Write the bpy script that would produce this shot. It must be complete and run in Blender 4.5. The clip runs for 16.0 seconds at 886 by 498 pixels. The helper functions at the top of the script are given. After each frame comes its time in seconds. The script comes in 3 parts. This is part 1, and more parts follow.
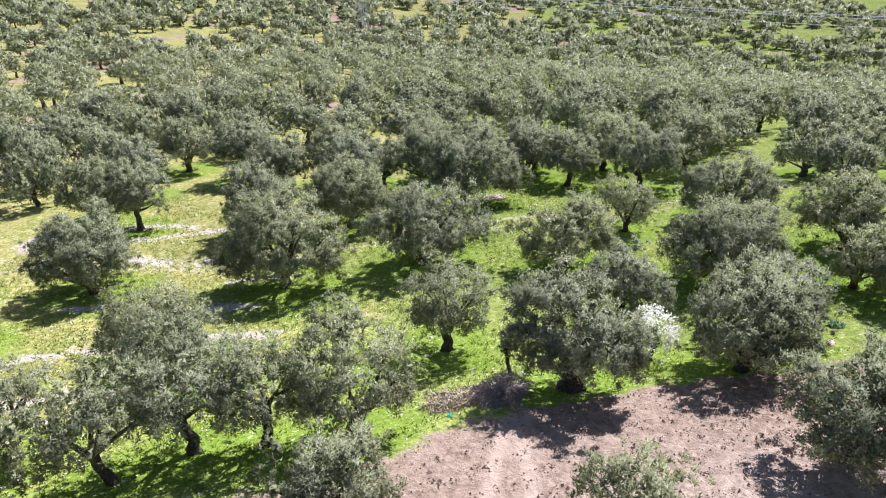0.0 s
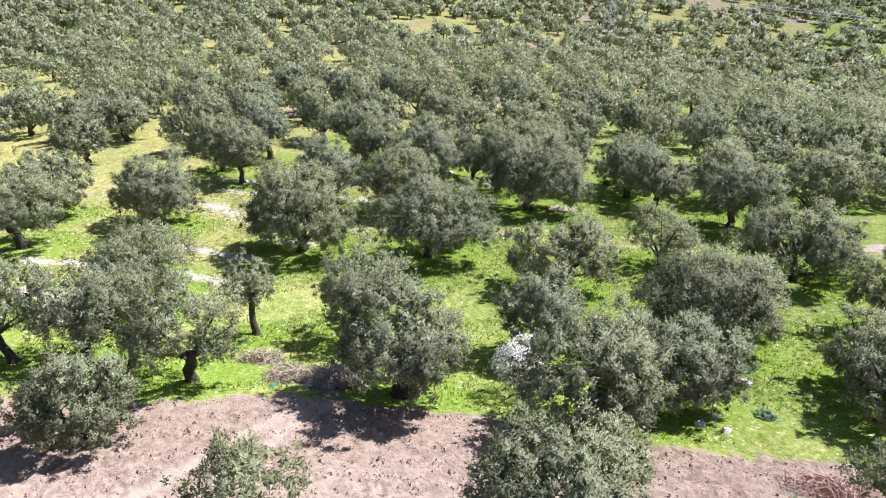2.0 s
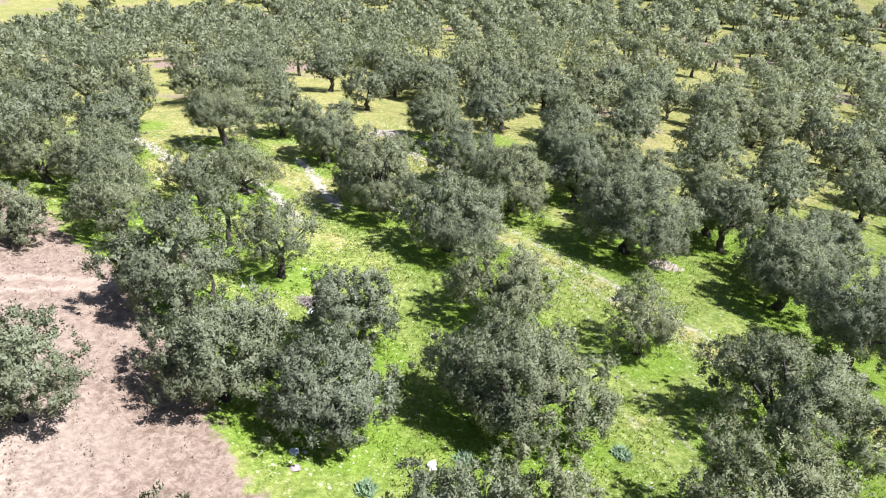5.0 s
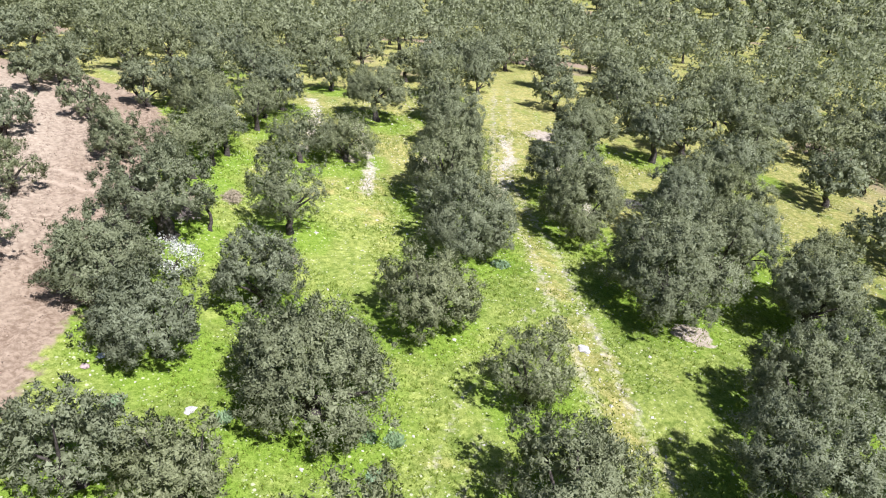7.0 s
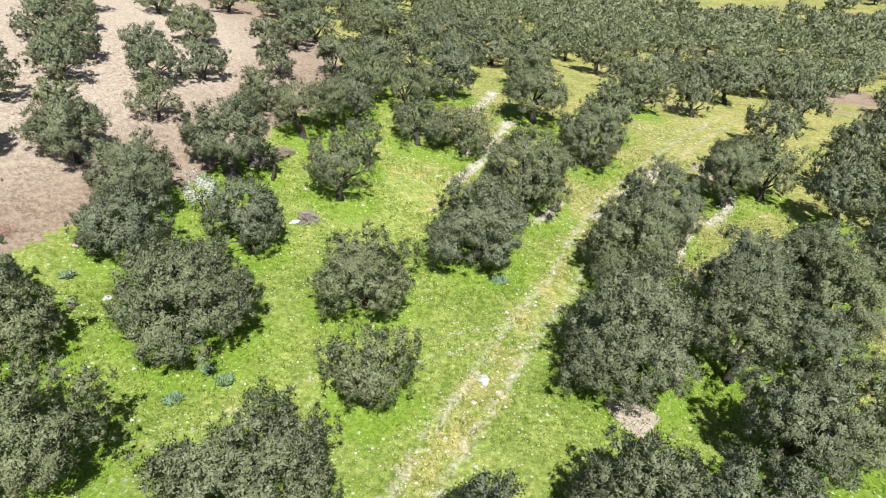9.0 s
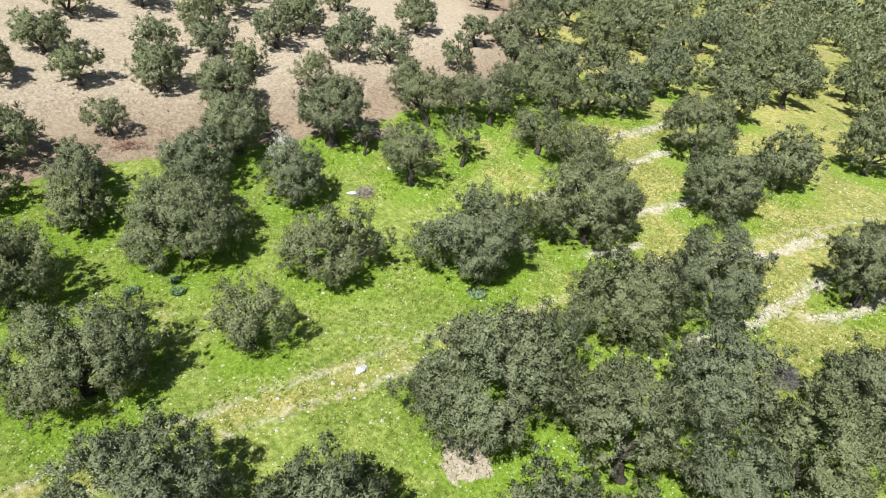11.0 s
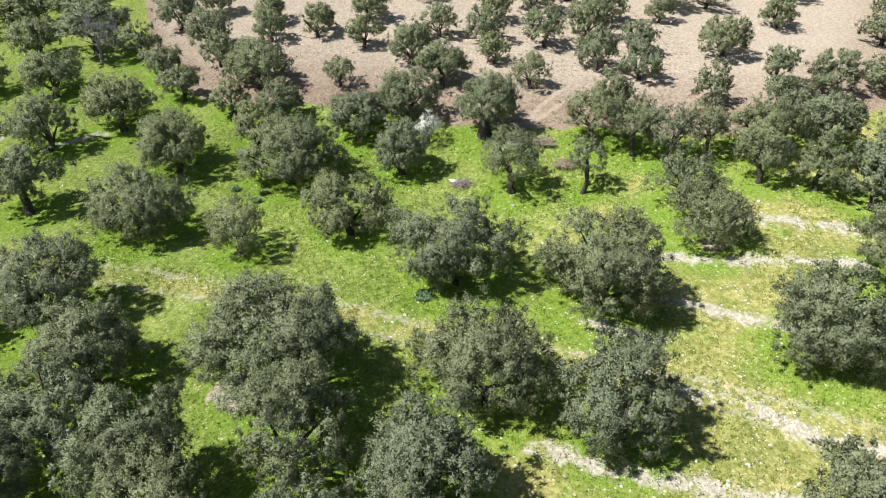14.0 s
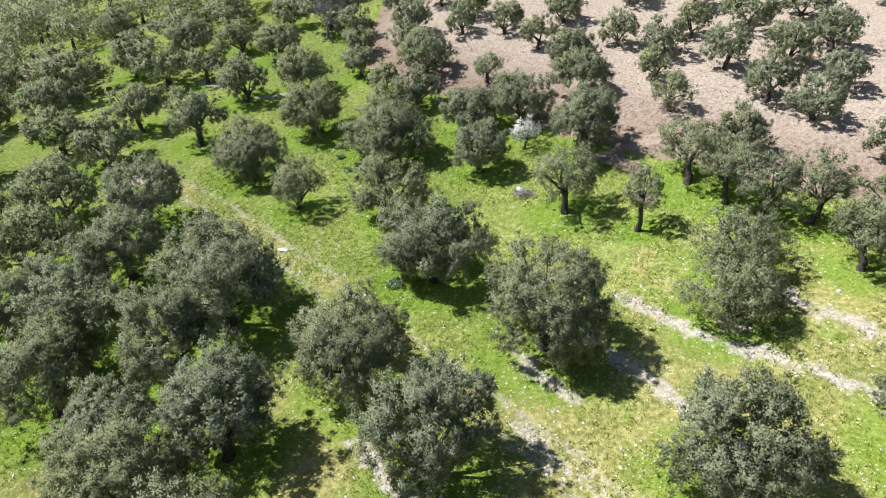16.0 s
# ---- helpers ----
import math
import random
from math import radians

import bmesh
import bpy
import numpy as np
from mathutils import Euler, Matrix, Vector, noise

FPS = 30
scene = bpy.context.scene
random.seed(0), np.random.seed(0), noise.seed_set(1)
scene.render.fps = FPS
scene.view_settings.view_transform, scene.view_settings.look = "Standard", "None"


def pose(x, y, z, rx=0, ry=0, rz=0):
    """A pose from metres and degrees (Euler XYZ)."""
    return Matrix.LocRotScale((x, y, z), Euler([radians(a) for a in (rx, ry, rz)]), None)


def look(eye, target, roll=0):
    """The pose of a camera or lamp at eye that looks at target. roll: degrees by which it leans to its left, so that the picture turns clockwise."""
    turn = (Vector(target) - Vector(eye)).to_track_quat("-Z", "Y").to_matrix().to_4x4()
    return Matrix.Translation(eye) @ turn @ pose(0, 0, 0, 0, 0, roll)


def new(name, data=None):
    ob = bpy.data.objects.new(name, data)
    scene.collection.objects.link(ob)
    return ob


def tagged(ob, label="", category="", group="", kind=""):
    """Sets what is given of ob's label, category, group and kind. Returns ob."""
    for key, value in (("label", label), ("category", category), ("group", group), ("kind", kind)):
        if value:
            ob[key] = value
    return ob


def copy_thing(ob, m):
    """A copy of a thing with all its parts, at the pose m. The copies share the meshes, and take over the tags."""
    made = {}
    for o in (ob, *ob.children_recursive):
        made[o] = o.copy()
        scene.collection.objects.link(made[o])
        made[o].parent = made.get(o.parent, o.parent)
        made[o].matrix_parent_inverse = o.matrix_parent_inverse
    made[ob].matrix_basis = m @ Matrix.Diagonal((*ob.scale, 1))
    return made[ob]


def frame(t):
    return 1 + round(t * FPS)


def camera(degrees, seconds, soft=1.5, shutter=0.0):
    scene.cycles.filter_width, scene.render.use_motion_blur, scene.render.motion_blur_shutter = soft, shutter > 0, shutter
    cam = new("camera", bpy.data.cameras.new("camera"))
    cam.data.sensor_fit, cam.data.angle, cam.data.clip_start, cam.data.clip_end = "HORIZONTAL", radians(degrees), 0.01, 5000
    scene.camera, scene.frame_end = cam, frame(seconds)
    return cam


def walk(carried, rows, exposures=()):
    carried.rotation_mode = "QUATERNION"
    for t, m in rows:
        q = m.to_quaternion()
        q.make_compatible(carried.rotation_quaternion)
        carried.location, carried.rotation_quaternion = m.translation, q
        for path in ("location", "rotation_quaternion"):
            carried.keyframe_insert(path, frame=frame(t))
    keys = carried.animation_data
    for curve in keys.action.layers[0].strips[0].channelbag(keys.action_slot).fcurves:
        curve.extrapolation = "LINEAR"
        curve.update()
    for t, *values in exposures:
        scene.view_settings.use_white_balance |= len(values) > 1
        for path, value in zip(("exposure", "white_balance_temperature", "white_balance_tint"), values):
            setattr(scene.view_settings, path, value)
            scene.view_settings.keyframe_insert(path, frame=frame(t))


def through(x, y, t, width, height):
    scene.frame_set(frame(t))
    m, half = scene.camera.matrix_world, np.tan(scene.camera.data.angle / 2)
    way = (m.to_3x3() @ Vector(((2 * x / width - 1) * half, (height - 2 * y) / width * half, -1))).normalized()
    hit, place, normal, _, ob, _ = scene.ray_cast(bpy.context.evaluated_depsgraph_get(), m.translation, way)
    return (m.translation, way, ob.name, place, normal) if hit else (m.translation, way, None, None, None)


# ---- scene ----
cam = camera(68.5, 16.0, 1.1)
EXPOSURES = [(0, 1.08, 5660, 28), (4, 1.01, 5600, 24), (8, 0.53, 5880, 17), (12, 0.40, 6180, 7), (16, 0.68, 5850, 18)]
# The drone's circle: seconds, eye, target
PATH = [
    (0, (18.386, -16.748, 15.454), (5.706, -4.609, 5.871)),
    (0.5, (19.95, -14.696, 15.43), (6.126, -3.897, 5.824)),
    (1, (21.44, -12.661, 15.424), (6.627, -3.276, 5.807)),
    (1.5, (22.847, -10.442, 15.423), (7.157, -2.615, 5.803)),
    (2, (24.094, -7.939, 15.422), (7.65, -1.851, 5.802)),
    (2.5, (25.079, -5.138, 15.415), (8.047, -0.97, 5.796)),
    (3, (25.708, -2.086, 15.401), (8.299, 0.01, 5.783)),
    (3.5, (25.916, 1.133, 15.38), (8.381, 1.05, 5.76)),
    (4, (25.668, 4.419, 15.352), (8.289, 2.104, 5.73)),
    (4.5, (24.964, 7.678, 15.32), (8.032, 3.135, 5.693)),
    (5, (23.822, 10.83, 15.287), (7.632, 4.114, 5.653)),
    (5.5, (22.272, 13.813, 15.255), (7.112, 5.024, 5.614)),
    (6, (20.345, 16.581, 15.227), (6.491, 5.858, 5.578)),
    (6.5, (18.07, 19.095, 15.205), (5.782, 6.614, 5.55)),
    (7, (15.471, 21.322, 15.191), (4.992, 7.291, 5.531)),
    (7.5, (12.569, 23.223, 15.186), (4.122, 7.884, 5.523)),
    (8, (9.394, 24.751, 15.19), (3.172, 8.382, 5.527)),
    (8.5, (5.984, 25.856, 15.202), (2.145, 8.769, 5.544)),
    (9, (2.397, 26.49, 15.221), (1.049, 9.024, 5.571)),
    (9.5, (-1.293, 26.609, 15.245), (-0.097, 9.125, 5.607)),
    (10, (-4.995, 26.189, 15.271), (-1.267, 9.056, 5.65)),
    (10.5, (-8.609, 25.226, 15.296), (-2.428, 8.806, 5.695)),
    (11, (-12.036, 23.745, 15.317), (-3.546, 8.376, 5.74)),
    (11.5, (-15.187, 21.793, 15.331), (-4.587, 7.779, 5.779)),
    (12, (-17.995, 19.434, 15.335), (-5.525, 7.033, 5.81)),
    (12.5, (-20.415, 16.737, 15.328), (-6.344, 6.163, 5.831)),
    (13, (-22.423, 13.768, 15.311), (-7.037, 5.193, 5.839)),
    (13.5, (-24.01, 10.578, 15.284), (-7.601, 4.14, 5.835)),
    (14, (-25.167, 7.208, 15.252), (-8.034, 3.018, 5.821)),
    (14.5, (-25.876, 3.688, 15.223), (-8.33, 1.836, 5.805)),
    (15, (-26.104, 0.063, 15.208), (-8.466, 0.609, 5.795)),
    (15.5, (-25.806, -3.584, 15.222), (-8.41, -0.629, 5.807)),
    (16, (-24.947, -7.1, 15.286), (-8.121, -1.806, 5.86)),
]
walk(cam, [(t, look(eye, target)) for t, eye, target in PATH], exposures=EXPOSURES)

# ---------------------------------------------------------------- light
SUN_ELEV, SUN_AZ = radians(53), radians(98)      # azimuth counted from +x towards +y
TO_SUN = Vector((math.cos(SUN_ELEV) * math.cos(SUN_AZ), math.cos(SUN_ELEV) * math.sin(SUN_AZ), math.sin(SUN_ELEV)))
world = bpy.data.worlds.new("sky")
scene.world = world
world.use_nodes = True
sky = world.node_tree.nodes.new("ShaderNodeTexSky")
sky.sky_type, sky.sun_disc, sky.sun_elevation, sky.sun_rotation = "NISHITA", False, SUN_ELEV, radians(90) - SUN_AZ
background = world.node_tree.nodes["Background"]
background.inputs["Strength"].default_value = 0.052
world.node_tree.links.new(sky.outputs["Color"], background.inputs["Color"])
sun = new("sun", bpy.data.lights.new("sun", "SUN"))
sun.data.energy, sun.data.angle, sun.data.color = 5.0, radians(0.55), (1.0, 0.96, 0.90)
sun.matrix_world = look(TO_SUN * 200, (0, 0, 0))

# ---------------------------------------------------------------- terrain
BEND = 55.0


def slope(x, y):
    """Height of the plain hillside, in metres."""
    rise = 1.8616 + 0.1657 * x - 0.0539 * y + 0.0818 * (np.sqrt(x * x + BEND**2) - BEND)
    rise = rise - 0.1478 * (np.sqrt(y * y + BEND**2) - BEND) - 0.0099 * x * y / np.sqrt(x * x + y * y + BEND**2)
    return rise - (0.9371 + 0.01609 * x + 0.03836 * y) * np.exp(-(x * x + y * y) / 26**2)


# gentle hollows and rises: x, y, metres
HOLLOWS = [(8, 1, -0.41), (8, 9.5, -0.25), (1, -4, 0.14), (-2, 10, 0.22), (11, -7, 0.19), (16, 14, -0.38), (4, 5, -0.1), (13, 6, -0.1), (-8, -9, -0.1)]


def height(x, y):
    """The hillside, which runs out into a valley floor and climbs again far off."""
    x, y = np.asarray(x, float), np.asarray(y, float)
    r = np.hypot(x, y) + 1e-9
    bank = np.exp(-((x / 9.0) ** 2 + ((y + 6.5) / 5.0) ** 2) / 2) * np.clip(-field_side(x, y) / 3, 0, 1)
    swell = sum(k * np.exp(-((x - a) ** 2 + (y - b) ** 2) / 40) for a, b, k in HOLLOWS)
    near = np.where(r < 110, r, 110 + 70 * (1 - np.exp(-(np.maximum(r, 110) - 110) / 70)))
    return slope(x * near / r, y * near / r) + 0.05 * np.maximum(0, r - 170) - 0.85 * bank + swell + 0.06 * np.sin(x * 0.9 + 1.3 * np.sin(y * 0.5)) * np.sin(y * 0.8)


FIELD_EDGE = [(70, -95), (16, -41), (9.5, -34), (6.8, -27.7), (6.0, -22.6), (6.2, -18), (7.0, -14.5), (8.3, -12), (9.0, -9.8), (9.8, -7.0), (11.6, -3.5), (13.3, -0.9), (15.3, 1.7),
              (17.0, 4.8), (18.2, 8.0), (20.3, 12.7), (26, 16), (45, 19), (80, 23), (160, 30)]
TRACK = [(9, 29), (5, 19.3), (3.4, 15.8), (1.9, 12.9), (-0.4, 9.2), (-2.5, 5.7), (-4.6, 2.6), (-7.2, -2.3), (-9.5, -6.2), (-12.4, -9.4), (-17.2, -14.9), (-26, -25)]
SIDE_TRACK = [(14.5, 15.5), (8.4, 11.8), (6.6, 10.3), (4.9, 9.1), (2.4, 7.6), (-0.9, 6.4)]
TERRACES = [
    [(0.6, -12.6), (-1.0, -14.4), (-3.8, -18.9), (-5.4, -23)],
    [(-0.7, -7.4), (-1.3, -8.2), (-2.5, -9.9), (-3.5, -12), (-4.7, -14.9), (-5.6, -16.6)],
    [(-3.6, -6.6), (-4.3, -7.5), (-5.7, -9.2), (-7.2, -10.6), (-8.6, -12.6)],
    [(-5.0, -3.8), (-5.6, -4.6), (-6.6, -5.9)],
    [(-8.4, -4.6), (-9.3, -5.7), (-10.3, -7.3), (-12.5, -8.4), (-14.6, -12)],
    [(-10.6, 0.4), (-11, -0.4), (-12.5, -2.4), (-13.4, -4.5), (-15, -7.8)],
    [(17.6, 18.6), (16.9, 20.6)], [(18.4, 24.6), (19.4, 27.4)], [(21.5, 30), (25, 36)],
    [(-14.6, -4.2), (-15.3, -4.8), (-16.2, -5.7), (-18, -8.5)],
]


SOIL_TRACKS = [[(10.3, -6.6), (10.6, -7.2), (11.8, -9.0), (13.2, -11.2)], [(10.6, -6.2), (10.9, -6.9), (12.4, -8.3), (14.2, -10.4)]]


def line_distance(x, y, line):
    d = np.full(np.shape(x), 1e9)
    for (ax, ay), (bx, by) in zip(line[:-1], line[1:]):
        ux, uy = bx - ax, by - ay
        k = np.clip(((x - ax) * ux + (y - ay) * uy) / (ux * ux + uy * uy), 0, 1)
        d = np.minimum(d, np.hypot(x - ax - k * ux, y - ay - k * uy))
    return d


def field_side(x, y):
    """Metres inside the ploughed field, across its western edge."""
    ex, ey = np.array(FIELD_EDGE, float).T
    return (x - np.interp(y, ey, ex)) * 0.85


def in_field(x, y):
    return field_side(x, y) > 0


# ---------------------------------------------------------------- materials
def material(name, rough=0.8, spec=0.3):
    mat = bpy.data.materials.new(name)
    mat.use_nodes = True
    bsdf = mat.node_tree.nodes["Principled BSDF"]
    bsdf.inputs["Roughness"].default_value = rough
    bsdf.inputs["Specular IOR Level"].default_value = spec
    return mat, mat.node_tree.nodes, mat.node_tree.links, bsdf


class Graph:
    """Short hand for shader nodes."""

    def __init__(self, mat):
        self.nodes, self.links = mat.node_tree.nodes, mat.node_tree.links

    def put(self, socket, value):
        if hasattr(value, "links"):
            self.links.new(value, socket)
        else:
            socket.default_value = value

    def noise(self, scale, detail=4.0, rough=0.55, vector=None, kind="Fac"):
        n = self.nodes.new("ShaderNodeTexNoise")
        n.inputs["Scale"].default_value, n.inputs["Detail"].default_value, n.inputs["Roughness"].default_value = scale, detail, rough
        self.links.new(vector or self.place(), n.inputs["Vector"])
        return n.outputs[kind]

    def place(self):
        if not hasattr(self, "where"):
            self.where = self.nodes.new("ShaderNodeNewGeometry").outputs["Position"]
        return self.where

    def cells(self, scale, out="Distance", vector=None):
        n = self.nodes.new("ShaderNodeTexVoronoi")
        n.inputs["Scale"].default_value = scale
        self.links.new(vector or self.place(), n.inputs["Vector"])
        return n.outputs[out]

    def math(self, op, a, b=0.0, c=0.0):
        n = self.nodes.new("ShaderNodeMath")
        n.operation = op
        for s, v in zip(n.inputs, (a, b, c)):
            self.put(s, v)
        return n.outputs[0]

    def span(self, value, lo, hi, a=0.0, b=1.0):
        n = self.nodes.new("ShaderNodeMapRange")
        n.interpolation_type = "SMOOTHSTEP"
        for s, v in zip(n.inputs, (value, lo, hi, a, b)):
            self.put(s, v)
        return n.outputs[0]

    def mix(self, k, a, b, blend="MIX"):
        n = self.nodes.new("ShaderNodeMix")
        n.data_type, n.blend_type = "RGBA", blend
        self.put(n.inputs[0], k)
        for s, v in ((n.inputs[6], a), (n.inputs[7], b)):
            self.put(s, v if hasattr(v, "links") else (*v, 1))
        return n.outputs[2]

    def attribute(self, name):
        n = self.nodes.new("ShaderNodeAttribute")
        n.attribute_name = name
        return n.outputs["Fac"]

    def bump(self, value, strength, distance, bsdf):
        n = self.nodes.new("ShaderNodeBump")
        n.inputs["Strength"].default_value, n.inputs["Distance"].default_value = strength, distance
        self.links.new(value, n.inputs["Height"])
        self.links.new(n.outputs[0], bsdf.inputs["Normal"])


def ground_material():
    mat, _, links, bsdf = material("meadow_and_ploughed_soil", 1.0, 0.02)
    bsdf.inputs["Diffuse Roughness"].default_value = 0.5
    g = Graph(mat)
    broad, mid, fine = g.noise(0.11, 3), g.noise(0.7, 4), g.noise(9, 4, 0.65)
    blades = g.noise(28, 3, 0.7)
    tuft = g.math("ADD", g.math("MULTIPLY", blades, 0.5), g.math("MULTIPLY", g.noise(7, 3, 0.6), 0.5))
    lush = g.mix(g.span(tuft, 0.34, 0.66), (0.128, 0.180, 0.024), (0.312, 0.372, 0.086))
    dry = g.mix(g.span(tuft, 0.34, 0.66), (0.188, 0.192, 0.038), (0.415, 0.40, 0.132))
    dryness = g.math("ADD", g.attribute("dry"), g.math("MULTIPLY", g.math("SUBTRACT", mid, 0.44), 2.1))
    grass = g.mix(g.span(dryness, 0.3, 0.85), lush, dry)
    grass = g.mix(g.span(g.noise(1.9, 4), 0.54, 0.74, 0, 0.45), grass, (0.098, 0.175, 0.015))
    grass = g.mix(1.0, grass, g.mix(g.span(g.noise(3.6, 4, 0.6), 0.32, 0.68), (0.72, 0.76, 0.7), (1.24, 1.18, 1.3)), "MULTIPLY")
    grass = g.mix(1.0, grass, g.mix(g.span(broad, 0.36, 0.64), (0.90, 0.93, 0.92), (1.10, 1.07, 1.14)), "MULTIPLY")
    grass = g.mix(1.0, grass, g.mix(g.span(g.noise(0.5, 5, 0.65), 0.38, 0.62), (0.86, 0.90, 0.86), (1.10, 1.06, 1.14)), "MULTIPLY")
    # deeper, more saturated green round the trees, with a ragged edge
    tree_green = g.span(g.math("ADD", g.attribute("tree_green"), g.math("MULTIPLY", g.math("SUBTRACT", g.noise(1.4, 4, 0.6), 0.5), 0.9)), 0.25, 0.7, 0.0, 0.75)
    grass = g.mix(tree_green, grass, g.mix(g.span(tuft, 0.36, 0.64), (0.096, 0.178, 0.012), (0.220, 0.335, 0.036)))
    # pale stony flecks
    small, large = g.span(g.cells(6.5), 0.10, 0.24, 1.0, 0.0), g.span(g.cells(2.7), 0.09, 0.17, 1.0, 0.0)
    flecks = g.math("MAXIMUM", small, large)
    keep = g.span(g.noise(1.1, 2), 0.38, 0.55)
    grass = g.mix(g.math("MULTIPLY", g.math("MULTIPLY", flecks, keep), g.span(g.attribute("dry"), -0.2, 0.7, 0.62, 0.9)), grass, (0.60, 0.60, 0.42))
    # bare earth
    clods = g.noise(5.0, 5, 0.7)
    soil = g.mix(g.span(clods, 0.32, 0.7), (0.185, 0.132, 0.088), (0.40, 0.315, 0.222))
    soil = g.mix(g.span(g.noise(0.5, 3), 0.4, 0.7, 0, 0.5), soil, (0.38, 0.305, 0.215))
    soil = g.mix(g.span(g.math("ADD", g.attribute("wheel"), g.math("MULTIPLY", g.math("SUBTRACT", clods, 0.5), 0.4)), 0.06, 0.28, 0.6, 0.0), soil, (0.50, 0.405, 0.295))
    soil = g.mix(g.math("MULTIPLY", g.attribute("deep"), 0.7), soil, g.mix(g.span(clods, 0.3, 0.7), (0.38, 0.318, 0.23), (0.61, 0.53, 0.40)))
    pale = g.mix(g.span(g.noise(7, 4, 0.7), 0.35, 0.7), (0.36, 0.31, 0.23), (0.62, 0.57, 0.47))
    wobble = g.math("SUBTRACT", g.noise(1.6, 4, 0.6), 0.5)
    field = g.span(g.math("ADD", g.attribute("field"), g.math("MULTIPLY", wobble, 1.6)), -0.15, 0.2)
    rut = g.span(g.math("ADD", g.attribute("rut"), g.math("MULTIPLY", g.math("SUBTRACT", g.noise(3.0, 4, 0.7), 0.5), 1.5)), -0.05, 0.24, 0.5, 0.0)
    edge = g.span(g.math("ADD", g.attribute("terrace"), g.math("MULTIPLY", g.math("SUBTRACT", g.noise(1.3, 4, 0.65), 0.5), 2.2)), 0.0, 0.5, 0.85, 0.0)
    bare = g.span(g.math("ADD", g.attribute("bare"), g.math("MULTIPLY", wobble, 1.2)), 0.45, 0.6)
    patch = g.math("MULTIPLY", g.attribute("far"), g.span(g.noise(0.06, 3), 0.56, 0.64))
    colour = g.mix(rut, grass, pale)
    colour = g.mix(edge, colour, pale)
    colour = g.mix(patch, colour, soil)
    colour = g.mix(bare, colour, g.mix(0.35, pale, soil))
    colour = g.mix(field, colour, soil)
    links.new(colour, bsdf.inputs["Base Color"])
    relief = g.math("ADD", g.math("MULTIPLY", fine, 0.5), g.math("MULTIPLY", clods, g.math("ADD", g.math("MULTIPLY", field, 1.2), 0.4)))
    g.bump(relief, 0.7, 0.09, bsdf)
    return mat


def foliage_material(name, dark, light, spread=0.35, rough=0.5, through=0.22):
    mat, nodes, links, bsdf = material(name, rough, 0.2)
    g = Graph(mat)
    geo = nodes.new("ShaderNodeNewGeometry")
    info = nodes.new("ShaderNodeObjectInfo")
    leaf = g.mix(g.span(geo.outputs["Random Per Island"], 0.0, 1.0, 0.5 - spread, 0.5 + spread), dark, light)
    clump = g.noise(1.1, 2)
    leaf = g.mix(g.span(clump, 0.35, 0.68, 0.0, 0.32), leaf, dark)
    tint = g.mix(info.outputs["Random"], (1.03, 1.05, 0.92), (0.92, 0.96, 0.98))
    leaf = g.mix(1.0, leaf, tint, "MULTIPLY")
    links.new(leaf, bsdf.inputs["Base Color"])
    glow = nodes.new("ShaderNodeBsdfTranslucent")
    links.new(g.mix(1.0, leaf, (1.0, 1.04, 0.8), "MULTIPLY"), glow.inputs["Color"])
    both = nodes.new("ShaderNodeMixShader")
    both.inputs[0].default_value = through
    links.new(bsdf.outputs[0], both.inputs[1])
    links.new(glow.outputs[0], both.inputs[2])
    links.new(both.outputs[0], nodes["Material Output"].inputs["Surface"])
    return mat


def bark_material():
    mat, _, links, bsdf = material("olive_bark", 0.95, 0.1)
    g = Graph(mat)
    rough = g.noise(14, 5, 0.7)
    colour = g.mix(g.span(rough, 0.3, 0.7), (0.030, 0.025, 0.021), (0.125, 0.108, 0.09))
    colour = g.mix(g.span(g.noise(3, 3), 0.5, 0.75, 0, 0.5), colour, (0.17, 0.155, 0.135))
    links.new(colour, bsdf.inputs["Base Color"])
    g.bump(rough, 0.9, 0.05, bsdf)
    return mat


def stone_material(name="limestone", low=(0.40, 0.37, 0.31), high=(0.80, 0.77, 0.70)):
    mat, nodes, links, bsdf = material(name, 0.9, 0.2)
    g = Graph(mat)
    n = g.noise(16, 5, 0.7)
    geo = nodes.new("ShaderNodeNewGeometry")
    colour = g.mix(g.span(n, 0.3, 0.7), low, high)
    colour = g.mix(g.math("MULTIPLY", geo.outputs["Random Per Island"], 0.5), colour, low)
    links.new(colour, bsdf.inputs["Base Color"])
    g.bump(n, 0.6, 0.03, bsdf)
    return mat


GROUND = ground_material()
OLIVE = foliage_material("olive_leaves", (0.142, 0.156, 0.078), (0.437, 0.457, 0.287), spread=0.32, rough=0.7, through=0.37)
BARK = bark_material()
LIMESTONE = stone_material()


# ---------------------------------------------------------------- mesh helpers
def mesh(name, verts, faces, mat, smooth=False, normals=None):
    """A mesh from vertex and face arrays; all faces have the same number of corners."""
    verts, faces = np.asarray(verts, np.float32), np.asarray(faces, np.int32)
    me = bpy.data.meshes.new(name)
    n, k = faces.shape
    me.vertices.add(len(verts))
    me.vertices.foreach_set("co", verts.ravel())
    me.loops.add(n * k)
    me.loops.foreach_set("vertex_index", faces.ravel())
    me.polygons.add(n)
    me.polygons.foreach_set("loop_start", np.arange(0, n * k, k, dtype=np.int32))
    me.polygons.foreach_set("use_smooth", np.full(n, smooth))
    me.materials.append(mat)
    me.update(calc_edges=True)
    if normals is not None:
        me.polygons.foreach_set("use_smooth", np.full(n, True))
        me.normals_split_custom_set_from_vertices(np.asarray(normals, np.float32))
    return me


